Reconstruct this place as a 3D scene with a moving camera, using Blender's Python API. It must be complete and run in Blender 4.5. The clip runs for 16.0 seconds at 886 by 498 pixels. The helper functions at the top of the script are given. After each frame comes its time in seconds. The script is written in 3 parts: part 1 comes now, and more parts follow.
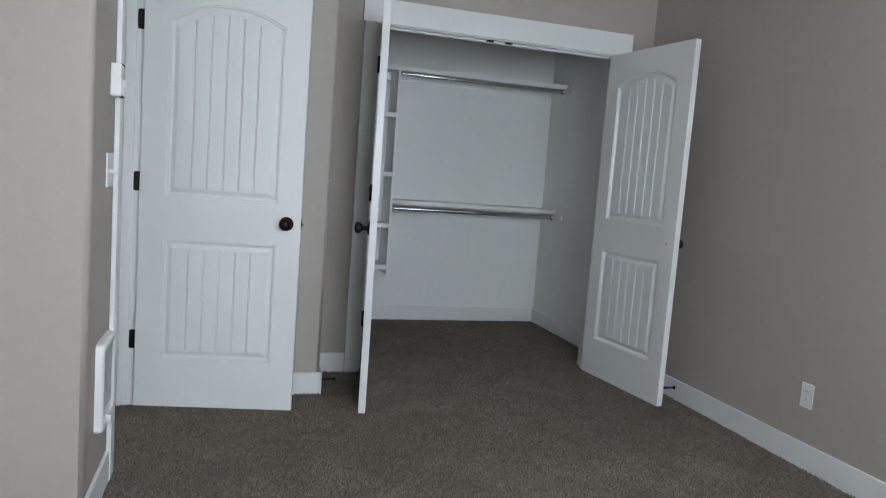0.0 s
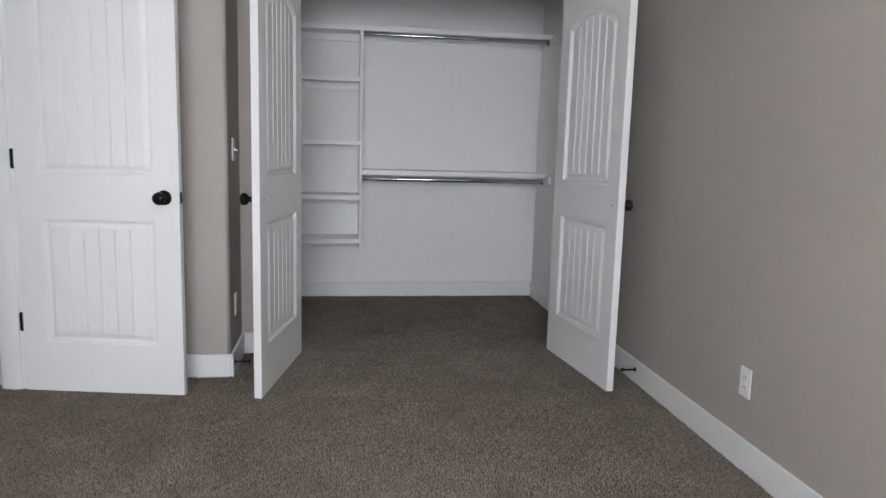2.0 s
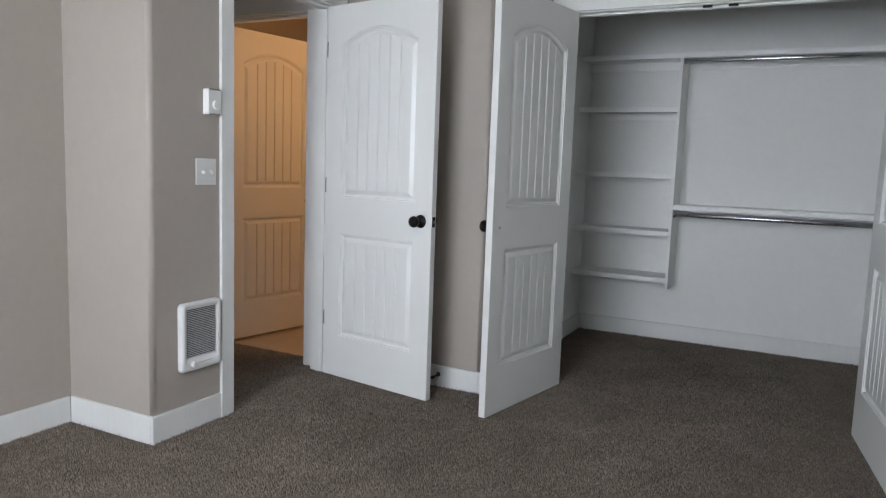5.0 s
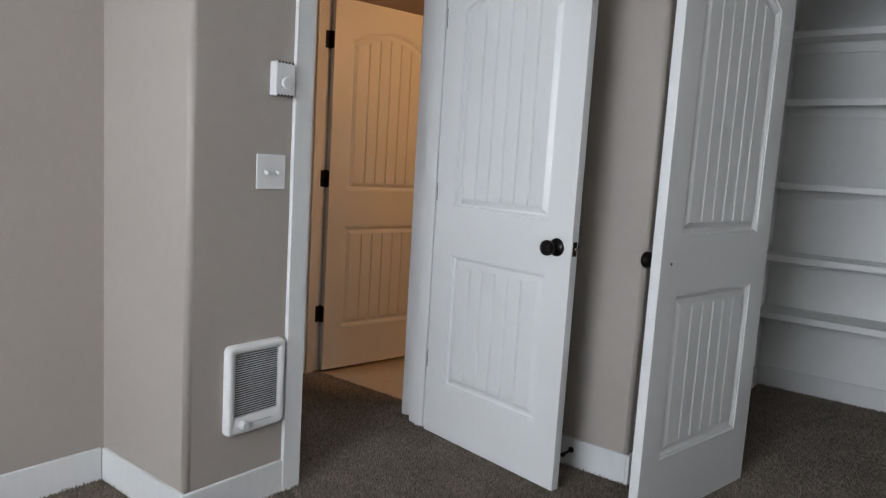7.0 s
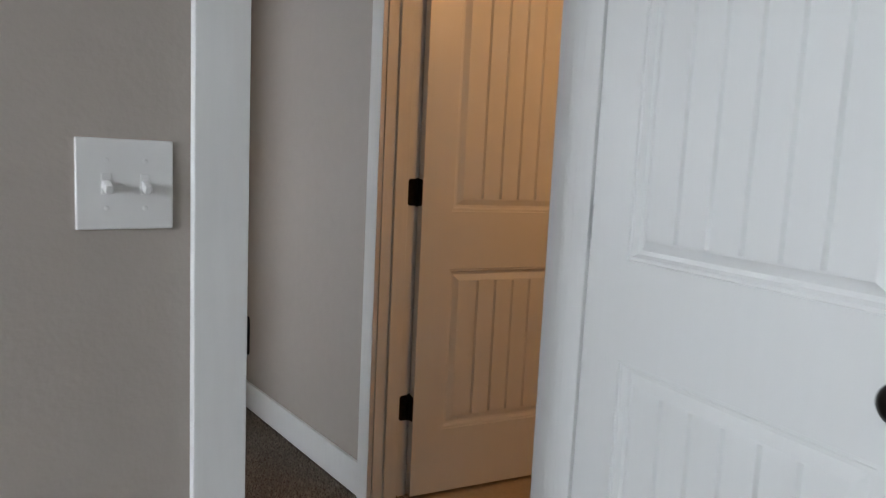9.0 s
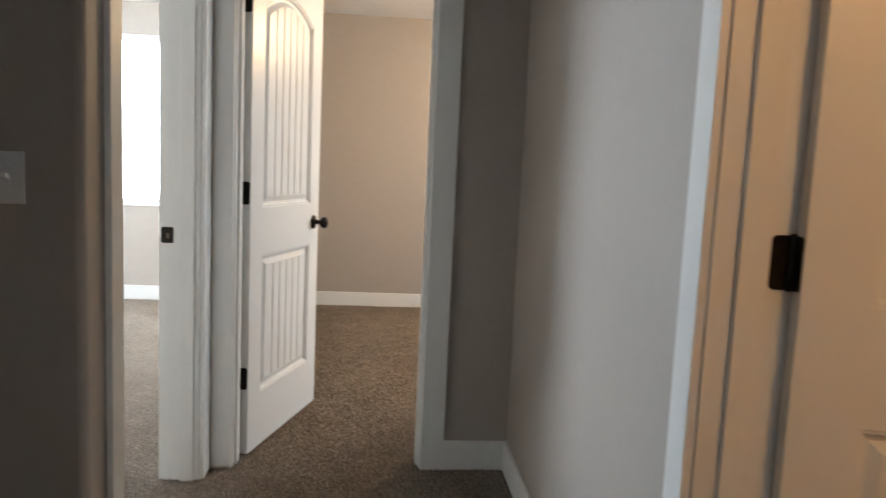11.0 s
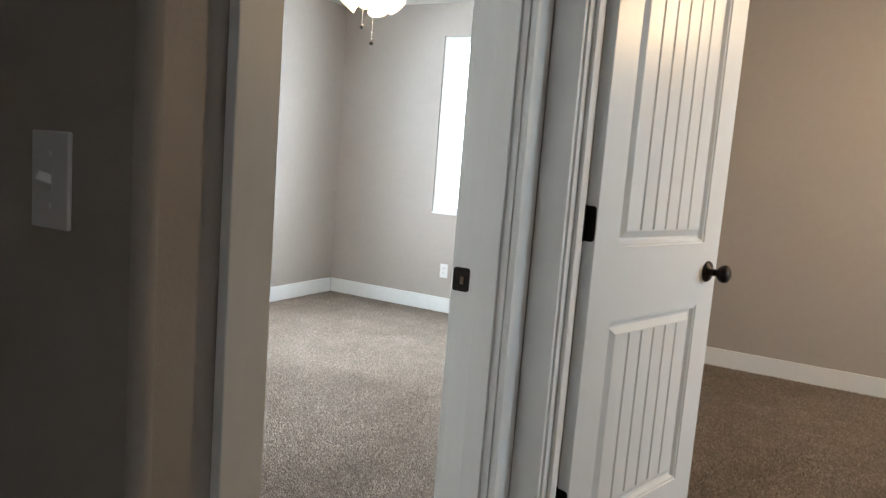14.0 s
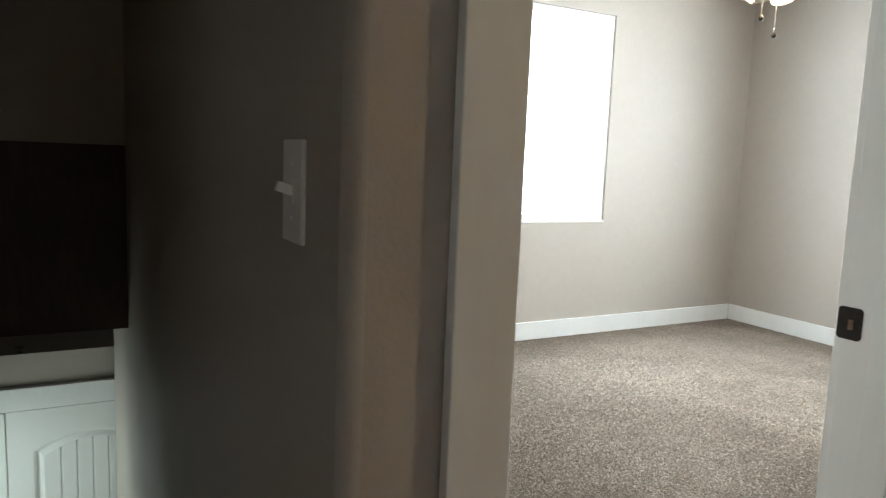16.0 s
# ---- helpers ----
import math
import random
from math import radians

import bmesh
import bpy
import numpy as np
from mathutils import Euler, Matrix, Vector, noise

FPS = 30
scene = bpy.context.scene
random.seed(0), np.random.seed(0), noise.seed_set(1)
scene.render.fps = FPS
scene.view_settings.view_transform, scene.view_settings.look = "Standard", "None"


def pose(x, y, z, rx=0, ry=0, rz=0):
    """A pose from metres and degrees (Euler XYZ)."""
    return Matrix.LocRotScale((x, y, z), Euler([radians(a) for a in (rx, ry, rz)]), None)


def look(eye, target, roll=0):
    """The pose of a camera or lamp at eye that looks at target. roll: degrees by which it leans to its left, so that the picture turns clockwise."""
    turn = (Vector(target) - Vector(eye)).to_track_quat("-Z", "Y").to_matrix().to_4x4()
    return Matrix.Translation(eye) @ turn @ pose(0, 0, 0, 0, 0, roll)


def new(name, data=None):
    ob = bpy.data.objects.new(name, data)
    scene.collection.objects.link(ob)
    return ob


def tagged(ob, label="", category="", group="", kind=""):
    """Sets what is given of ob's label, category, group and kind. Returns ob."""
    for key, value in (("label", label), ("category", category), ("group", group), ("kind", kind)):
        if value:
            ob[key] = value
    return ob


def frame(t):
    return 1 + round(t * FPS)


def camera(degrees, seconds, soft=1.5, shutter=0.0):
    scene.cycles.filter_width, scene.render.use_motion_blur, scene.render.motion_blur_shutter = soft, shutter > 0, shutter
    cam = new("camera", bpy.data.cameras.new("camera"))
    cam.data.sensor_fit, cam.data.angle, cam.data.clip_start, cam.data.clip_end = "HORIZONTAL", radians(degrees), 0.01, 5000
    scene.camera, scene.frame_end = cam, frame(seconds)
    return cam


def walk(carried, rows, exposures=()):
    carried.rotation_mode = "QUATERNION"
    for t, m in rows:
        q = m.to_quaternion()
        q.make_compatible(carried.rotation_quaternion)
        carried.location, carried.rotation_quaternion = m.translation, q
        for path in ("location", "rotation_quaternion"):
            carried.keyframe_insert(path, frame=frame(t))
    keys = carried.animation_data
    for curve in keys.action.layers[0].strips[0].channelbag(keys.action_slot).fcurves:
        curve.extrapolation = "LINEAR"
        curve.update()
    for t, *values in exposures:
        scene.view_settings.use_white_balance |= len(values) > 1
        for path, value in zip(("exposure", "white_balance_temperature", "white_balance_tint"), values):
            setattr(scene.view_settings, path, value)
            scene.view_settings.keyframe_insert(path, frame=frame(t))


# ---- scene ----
cam = camera(64.2, 16.0, soft=1.15, shutter=0.2)
PATH = [
    (0, (0.004, -0.075, 1.205), (0.58, 1.829, 1.0), 4.3),
    (0.5, (0.079, -0.071, 1.2), (0.622, 1.841, 0.977), 2.9),
    (1, (0.319, 0.002, 1.166), (0.913, 1.896, 0.917), 2.8),
    (1.5, (0.636, 0.078, 1.196), (1.303, 1.94, 0.901), 2.6),
    (2, (1.034, 0.065, 1.191), (1.318, 2.023, 0.899), 1.6),
    (2.5, (1.367, 0.108, 1.174), (1.446, 2.083, 0.87), 2.0),
    (3, (1.646, 0.217, 1.194), (1.524, 2.193, 0.91), 2.5),
    (3.5, (1.895, 0.216, 1.195), (1.362, 2.13, 0.972), 2.2),
    (3.7, (1.991, 0.19, 1.214), (1.304, 2.055, 0.986), 2.4),
    (5.8, (1.899, 0.411, 1.191), (0.831, 2.087, 0.967), 1.7),
    (6, (1.905, 0.537, 1.194), (0.729, 2.138, 0.971), 1.6),
    (6.5, (1.764, 0.77, 1.173), (0.447, 2.253, 0.916), 2.3),
    (7, (1.5, 1.066, 1.212), (0.28, 2.632, 0.964), 3.5),
    (7.5, (1.275, 1.381, 1.189), (0.01, 2.911, 0.947), 2.8),
    (8, (1.073, 1.697, 1.2), (-0.312, 3.125, 0.998), 2.1),
    (8.2, (0.957, 1.834, 1.191), (-0.449, 3.241, 0.976), 2.3),
    (10.3, (0.076, 2.857, 1.198), (-1.782, 3.551, 0.943), 3.5),
    (10.5, (-0.007, 2.899, 1.196), (-1.888, 3.531, 0.942), 3.7),
    (11, (-0.296, 3.025, 1.203), (-2.276, 3.204, 0.98), 2.6),
    (11.5, (-0.528, 3.048, 1.184), (-2.505, 2.831, 0.977), 2.6),
    (12, (-0.74, 3.043, 1.199), (-2.728, 2.938, 1.015), 4.1),
    (12.5, (-0.86, 3.042, 1.175), (-2.811, 2.692, 0.906), 3.6),
    (13, (-1.057, 3.109, 1.193), (-2.948, 2.523, 0.906), 3.3),
    (13.5, (-1.21, 3.124, 1.194), (-3.027, 2.335, 0.913), 3.7),
    (14, (-1.401, 3.018, 1.199), (-3.148, 2.074, 0.958), 4.5),
    (14.5, (-1.499, 2.935, 1.194), (-3.208, 1.914, 1.001), 5.2),
    (15, (-1.587, 2.93, 1.194), (-3.086, 1.624, 0.974), 3.7),
    (15.5, (-1.659, 2.967, 1.189), (-2.863, 1.389, 0.949), 3.1),
    (16, (-1.675, 2.988, 1.188), (-2.632, 1.251, 0.931), 2.3),
]
walk(cam, [(r[0], look(*r[1:])) for r in PATH],
     exposures=[(0, -0.64, 6250, 10), (1, -0.60, 6300, 12), (1.5, -0.40, 6500, 16), (2, -0.28, 6600, 16), (2.5, -0.04, 6300, 12), (3, -0.04, 6250, 12),
                (3.5, -0.25, 6300, 12), (6, -0.46, 6500, 14), (7, -0.60, 6450, 14), (8, -0.82, 6450, 13), (10.5, -0.10, 6450, 10), (11, -0.12, 6200, 8),
                (12, -0.26, 6050, 6), (13, -0.30, 6000, 6), (14, -0.46, 6000, 6), (15, -0.48, 6050, 5), (15.5, -0.42, 6200, 4), (16, -0.36, 6250, 3)])

# ---- world and light ----
world = bpy.data.worlds.new("world")
scene.world = world
world.use_nodes = True
wn = world.node_tree
sky = wn.nodes.new("ShaderNodeTexSky")
sky.sky_type = "NISHITA"
sky.sun_disc = False
sky.sun_elevation, sky.sun_rotation = radians(48), radians(-35)
wn.links.new(sky.outputs[0], wn.nodes["Background"].inputs[0])
wn.nodes["Background"].inputs[1].default_value = 0.12


def window_light(name, m, sx, sy, watts, colour):
    d = bpy.data.lights.new(name, "AREA")
    d.shape, d.size, d.size_y, d.energy, d.color = "RECTANGLE", sx, sy, watts, colour
    ob = new(name, d)
    ob.matrix_world = m
    return ob


def bulb_light(name, place, watts, colour, radius):
    d = bpy.data.lights.new(name, "POINT")
    d.energy, d.color, d.shadow_soft_size = watts, colour, radius
    ob = new(name, d)
    ob.location = place
    return ob


DAY = (0.84, 0.915, 1.0)
WARM = (1.0, 0.52, 0.21)
# daylight in the openings: bedroom south, corner room south and west, far room north; stairwell lamp; then the lit
# lamps
window_light("daylight_bedroom", look((0.85, -1.30, 1.50), (0.85, 1.0, 1.05)), 1.83, 1.33, 112, DAY)
window_light("daylight_corner_south", look((-4.41, -1.07, 1.52), (-4.41, 1.2, 1.05)), 1.19, 1.37, 170, DAY)
window_light("daylight_corner_west", look((-6.67, 0.80, 1.53), (-4.4, 0.80, 1.05)), 1.19, 1.37, 118, DAY)
window_light("daylight_far", look((-4.6, 5.89, 1.50), (-4.6, 3.6, 1.2)), 1.19, 1.33, 44, DAY)
# area lamp added at a closed wall, for daylight from the unseen entry below
window_light("daylight_stairs", look((-1.07, -0.36, -0.60), (-1.9, -0.50, -0.72)), 0.5, 1.1, 9.5, (0.86, 0.96, 0.92)).data.spread = radians(155)
bulb_light("bath_lamp", (-0.10, 3.97, 1.95), 21, WARM, 0.12)
bulb_light("fan_lamp", (-4.545, 0.78, 2.0), 24, (1.0, 0.68, 0.38), 0.05)
bulb_light("far_room_lamp", (-4.7, 4.05, 2.05), 70, (1.0, 0.66, 0.34), 0.10)


def bright_outside(name, m, w, h, strength):
    """Overcast brightness beyond a window: a plain sheet that glows."""
    me = bpy.data.meshes.new(name)
    me.from_pydata([(-w, 0, -h), (w, 0, -h), (w, 0, h), (-w, 0, h)], [], [(0, 1, 2, 3)])
    gm = bpy.data.materials.new("outside_glow")
    gm.use_nodes = True
    p = gm.node_tree.nodes["Principled BSDF"]
    p.inputs["Base Color"].default_value = (0.8, 0.8, 0.8, 1)
    p.inputs["Emission Color"].default_value = (0.90, 0.97, 1.0, 1)
    p.inputs["Emission Strength"].default_value = strength
    me.materials.append(gm)
    ob = tagged(new(name, me), "bright hazy daylight beyond the window", "backdrop", "", "structure")
    ob.matrix_world = m
    return ob


bright_outside("backdrop", pose(-4.41, -2.6, 1.5), 3.5, 2.6, 2.4)
bright_outside("backdrop", pose(-8.2, 0.8, 1.5, 0, 0, 90), 3.5, 2.6, 2.4)

# ---- materials ----


def mat(name, base, rough=0.5, metal=0.0, bump=0.0, bump_scale=400.0, vary=0.06, vary_scale=3.0, stretch=(1, 1, 1),
        second=None, fine_scale=60.0, emit=None, emit_strength=0.0, coords="Object"):
    m = bpy.data.materials.new(name)
    m.use_nodes = True
    nt = m.node_tree
    b = nt.nodes["Principled BSDF"]
    b.inputs["Roughness"].default_value = rough
    b.inputs["Metallic"].default_value = metal
    tc = nt.nodes.new("ShaderNodeTexCoord")
    mp = nt.nodes.new("ShaderNodeMapping")
    mp.inputs["Scale"].default_value = stretch
    nt.links.new(tc.outputs[coords], mp.inputs[0])
    big = nt.nodes.new("ShaderNodeTexNoise")
    big.inputs["Scale"].default_value = vary_scale
    big.inputs["Detail"].default_value = 4
    fine = nt.nodes.new("ShaderNodeTexNoise")
    fine.inputs["Scale"].default_value = fine_scale
    fine.inputs["Detail"].default_value = 3
    for n in (big, fine):
        nt.links.new(mp.outputs[0], n.inputs["Vector"])
    add = nt.nodes.new("ShaderNodeMath")
    add.operation = "ADD"
    nt.links.new(big.outputs[0], add.inputs[0])
    nt.links.new(fine.outputs[0], add.inputs[1])
    ramp = nt.nodes.new("ShaderNodeValToRGB")
    ramp.color_ramp.elements[0].position, ramp.color_ramp.elements[1].position = 0.35, 0.65
    half = nt.nodes.new("ShaderNodeMath")
    half.operation = "MULTIPLY"
    half.inputs[1].default_value = 0.5
    nt.links.new(add.outputs[0], half.inputs[0])
    nt.links.new(half.outputs[0], ramp.inputs[0])
    lo = [c * (1 - vary) for c in base]
    hi = second or [min(1, c * (1 + vary)) for c in base]
    ramp.color_ramp.elements[0].color, ramp.color_ramp.elements[1].color = (*lo, 1), (*hi, 1)
    nt.links.new(ramp.outputs[0], b.inputs["Base Color"])
    if bump:
        nb = nt.nodes.new("ShaderNodeTexNoise")
        nb.inputs["Scale"].default_value = bump_scale
        nb.inputs["Detail"].default_value = 3
        nt.links.new(mp.outputs[0], nb.inputs["Vector"])
        bm_ = nt.nodes.new("ShaderNodeBump")
        bm_.inputs["Strength"].default_value = bump
        bm_.inputs["Distance"].default_value = 0.004
        nt.links.new(nb.outputs[0], bm_.inputs["Height"])
        nt.links.new(bm_.outputs[0], b.inputs["Normal"])
    if emit:
        b.inputs["Emission Color"].default_value = (*emit, 1)
        b.inputs["Emission Strength"].default_value = emit_strength
    return m


WALL = mat("greige_wall_paint", (0.403, 0.361, 0.317), 0.58, bump=0.16, bump_scale=130, vary=0.025, vary_scale=1.3, fine_scale=25)
CLOSET = mat("closet_white_paint", (0.825, 0.83, 0.805), 0.6, bump=0.14, bump_scale=130, vary=0.02, vary_scale=1.3, fine_scale=25)
CEIL = mat("ceiling_white_paint", (0.80, 0.79, 0.76), 0.8, bump=0.35, bump_scale=70, vary=0.03)
TRIM = mat("white_trim_enamel", (0.765, 0.77, 0.75), 0.36, bump=0.03, bump_scale=45, vary=0.025, vary_scale=2.0, stretch=(1, 1, 0.15))
DOOR = mat("white_door_enamel", (0.752, 0.758, 0.738), 0.34, vary=0.008, vary_scale=2.5, stretch=(1, 1, 0.08))
SHELF = mat("white_shelf_enamel", (0.85, 0.85, 0.83), 0.42, bump=0.05, bump_scale=60, vary=0.03)
BRONZE = mat("oil_rubbed_bronze", (0.018, 0.014, 0.012), 0.34, 0.75, bump=0.05, vary=0.3, vary_scale=60)
CHROME = mat("chrome", (0.62, 0.63, 0.64), 0.16, 1.0, vary=0.05, vary_scale=30)
BRASS = mat("latch_nickel", (0.55, 0.50, 0.42), 0.25, 1.0, vary=0.1, vary_scale=80)
PLASTIC = mat("white_plastic", (0.76, 0.76, 0.74), 0.35, vary=0.015, vary_scale=20)
BLACK = mat("black_grille_cavity", (0.012, 0.012, 0.013), 0.6, vary=0.2, vary_scale=90)
GRILLE = mat("grey_grille_steel", (0.60, 0.60, 0.60), 0.45, 0.2, vary=0.1, vary_scale=60)
VINYLFLOOR = mat("beige_bath_vinyl", (0.50, 0.41, 0.30), 0.35, bump=0.05, bump_scale=60, vary=0.10, vary_scale=6)
VINYL = mat("white_window_vinyl", (0.82, 0.82, 0.81), 0.4, vary=0.015, vary_scale=12)
WOODDARK = mat("dark_walnut_blade", (0.075, 0.04, 0.025), 0.4, bump=0.1, bump_scale=60, vary=0.4, vary_scale=8, stretch=(1, 8, 8))
SHADE = mat("lit_frosted_glass", (0.9, 0.85, 0.75), 0.4, vary=0.02, emit=(1.0, 0.70, 0.42), emit_strength=2.6)
MORTISE = mat("bare_wood_hole", (0.16, 0.105, 0.065), 0.7, vary=0.3, vary_scale=200)
# near-black brown: the stairwell's shade put into the soffit's base colour
SHADOWED = mat("soffit_shade", (0.06, 0.045, 0.035), 0.55, bump=0.08, vary=0.2, vary_scale=6, stretch=(1, 1, 0.2))


def carpet_material():
    m = bpy.data.materials.new("brown_frieze_carpet")
    m.use_nodes = True
    nt = m.node_tree
    b = nt.nodes["Principled BSDF"]
    b.inputs["Roughness"].default_value = 0.95
    b.inputs["Specular IOR Level"].default_value = 0.1
    tc = nt.nodes.new("ShaderNodeTexCoord")

    def noise_at(scale, detail, rough=0.6):
        n = nt.nodes.new("ShaderNodeTexNoise")
        n.inputs["Scale"].default_value, n.inputs["Detail"].default_value, n.inputs["Roughness"].default_value = scale, detail, rough
        nt.links.new(tc.outputs["Object"], n.inputs["Vector"])
        return n
    tuft, clump, tread = noise_at(150, 4, 0.75), noise_at(26, 3), noise_at(3.2, 3)
    ramp = nt.nodes.new("ShaderNodeValToRGB")
    e = ramp.color_ramp.elements
    e[0].position, e[0].color = 0.34, (0.08, 0.060, 0.046, 1)
    e[1].position, e[1].color = 0.70, (0.24, 0.189, 0.148, 1)
    mid = e.new(0.52)
    mid.color = (0.15, 0.113, 0.085, 1)
    mix = nt.nodes.new("ShaderNodeMath")
    mix.operation = "MULTIPLY_ADD"
    mix.inputs[1].default_value = 0.35
    nt.links.new(clump.outputs[0], mix.inputs[0])
    sc = nt.nodes.new("ShaderNodeMath")
    sc.operation = "MULTIPLY"
    sc.inputs[1].default_value = 0.65
    nt.links.new(tuft.outputs[0], sc.inputs[0])
    nt.links.new(sc.outputs[0], mix.inputs[2])
    tr = nt.nodes.new("ShaderNodeMath")
    tr.operation = "MULTIPLY_ADD"
    tr.inputs[1].default_value = 0.16
    nt.links.new(tread.outputs[0], tr.inputs[0])
    nt.links.new(mix.outputs[0], tr.inputs[2])
    sh = nt.nodes.new("ShaderNodeMath")
    sh.operation = "SUBTRACT"
    sh.inputs[1].default_value = 0.08
    nt.links.new(tr.outputs[0], sh.inputs[0])
    nt.links.new(sh.outputs[0], ramp.inputs[0])
    nt.links.new(ramp.outputs[0], b.inputs["Base Color"])
    bp = nt.nodes.new("ShaderNodeBump")
    bp.inputs["Strength"].default_value, bp.inputs["Distance"].default_value = 0.9, 0.012
    nt.links.new(mix.outputs[0], bp.inputs["Height"])
    nt.links.new(bp.outputs[0], b.inputs["Normal"])
    return m


CARPET = carpet_material()

# ---- mesh helpers ----


def link(name, bm, material, parent=None, label="", category="", kind="", group="", smooth=False):
    me = bpy.data.meshes.new(name)
    bmesh.ops.recalc_face_normals(bm, faces=bm.faces[:])
    bm.to_mesh(me)
    bm.free()
    me.materials.append(material)
    if smooth:
        for p in me.polygons:
            p.use_smooth = True
    ob = new(name, me)
    ob.parent = parent
    return tagged(ob, label, category, group, kind)


def part(name, bm, material, parent, label="", smooth=False):
    return link(name, bm, material, parent, label, smooth=smooth)


def put_box(bm, x0, x1, y0, y1, z0, z1, bevel=0.0):
    r = bmesh.ops.create_cube(bm, size=1)
    vs = r["verts"]
    for v in vs:
        v.co = Vector(((x0 + x1) / 2 + v.co.x * (x1 - x0), (y0 + y1) / 2 + v.co.y * (y1 - y0), (z0 + z1) / 2 + v.co.z * (z1 - z0)))
    if bevel:
        edges = list({e for v in vs for e in v.link_edges})
        bmesh.ops.bevel(bm, geom=edges, offset=bevel, segments=2, affect="EDGES", profile=0.5)
    return bm


def box(x0, x1, y0, y1, z0, z1, bevel=0.0):
    return put_box(bmesh.new(), x0, x1, y0, y1, z0, z1, bevel)


def lathe(profile, steps=20, m=None, bm=None):
    """A surface turned about z from (radius, height) pairs."""
    bm = bm or bmesh.new()
    rings = []
    for r, h in profile:
        rings.append([bm.verts.new((r * math.cos(2 * math.pi * i / steps), r * math.sin(2 * math.pi * i / steps), h)) for i in range(steps)])
    for a, c in zip(rings, rings[1:]):
        for i in range(steps):
            bm.faces.new((a[i], a[(i + 1) % steps], c[(i + 1) % steps], c[i]))
    bm.faces.new(rings[0][::-1])
    bm.faces.new(rings[-1])
    if m is not None:
        bmesh.ops.transform(bm, matrix=m, verts=[v for ring in rings for v in ring])
    return bm


def prism(points, z0, z1, rounded=None):
    """A footprint raised from z0 to z1; rounded maps corner numbers to bullnose radii."""
    rounded = rounded or {}
    out = []
    n = len(points)
    for i, p in enumerate(points):
        p = Vector(p)
        if i not in rounded:
            out.append(p)
            continue
        r = rounded[i]
        a, c = (Vector(points[i - 1]) - p).normalized(), (Vector(points[(i + 1) % n]) - p).normalized()
        centre = p + (a + c) * r
        for k in range(7):
            w = k / 6 * math.pi / 2
            out.append(centre - c * r * math.cos(w) - a * r * math.sin(w))
    bm = bmesh.new()
    lo = [bm.verts.new((p.x, p.y, z0)) for p in out]
    hi = [bm.verts.new((p.x, p.y, z1)) for p in out]
    bm.faces.new(lo)
    bm.faces.new(hi)
    for i in range(len(out)):
        j = (i + 1) % len(out)
        bm.faces.new((lo[i], lo[j], hi[j], hi[i]))
    return bm


def shade_bullnose(ob):
    for p in ob.data.polygons:
        p.use_smooth = abs(p.normal.z) < 0.5 and p.area < 0.03
    return ob


H = 2.44
T = 0.115


def wall(name, points, z0=0.0, z1=H, rounded=None, material=None, label="greige painted drywall wall with orange-peel texture"):
    bm = prism(points, z0, z1, rounded)
    return shade_bullnose(link(name, bm, material or WALL, label=label, category="wall", kind="structure"))


def rect(x0, x1, y0, y1):
    return [(x0, y0), (x1, y0), (x1, y1), (x0, y1)]


# ---- structure: floors and ceilings ----
def slab(name, x0, x1, y0, y1, z0, z1, material, label, category):
    return link(name, box(x0, x1, y0, y1, z0, z1), material, label=label, category=category, kind="structure")


FLOORLABEL = "brown frieze wall-to-wall carpet with trodden pile"
bm = bmesh.new()
put_box(bm, -1.035, 2.69, -1.2, 3.69, -0.12, 0)
put_box(bm, 0.37, 2.69, 3.69, 5.62, -0.12, 0)
put_box(bm, -6.525, -1.95, -0.93, 5.75, -0.12, 0)
put_box(bm, -1.95, -1.035, 2.08, 3.69, -0.12, 0)
link("floor_carpet", bm, CARPET, label=FLOORLABEL, category="carpet", kind="structure")
slab("floor_bath", -1.91, 0.37, 3.69, 5.62, -0.12, -0.004, VINYLFLOOR, "beige sheet vinyl bathroom floor", "floor")
slab("ceiling", -6.6, 2.8, -1.42, 5.9, H, H + 0.12, CEIL, "off-white textured drywall ceiling", "ceiling")

# ---- structure: walls ----
EX = 2.55
wall("wall_bedroom_east", rect(EX, EX + T, -1.2, 4.05))
wall("wall_closet_east", rect(EX, EX + T, 4.05, 5.62), material=CLOSET, label="white painted closet side wall")
wall("wall_closet_back", rect(0.37, EX, 5.505, 5.62), material=CLOSET, label="white painted closet back wall")
wall("wall_closet_west", rect(0.37, 0.485, 4.135, 5.505), material=CLOSET, label="white painted closet side wall")
wall("wall_closet_front_west", [(0.37, 3.618), (0.485, 3.618), (0.485, 4.02), (0.751, 4.02), (0.751, 4.135), (0.37, 4.135)], rounded={1: 0.018})
wall("wall_closet_front_east", rect(2.305, EX, 4.02, 4.135))
wall("wall_closet_front_head", rect(0.751, 2.305, 4.02, 4.135), 2.06, H)
wall("wall_behind_door", rect(-0.402, 0.37, 3.618, 3.733))
wall("wall_bedroom_west_north", rect(-0.517, -0.402, 3.512, 3.733))
wall("wall_bedroom_west_head", rect(-0.517, -0.402, 2.698, 3.512), 2.06, H)
wall("wall_bedroom_jog", [(-0.92, 2.258), (-0.402, 2.258), (-0.402, 2.698), (-0.517, 2.698), (-0.517, 2.373), (-0.92, 2.373)], rounded={1: 0.02})
wall("wall_bedroom_west", rect(-1.035, -0.92, -1.2, 2.373), -2.2, H)


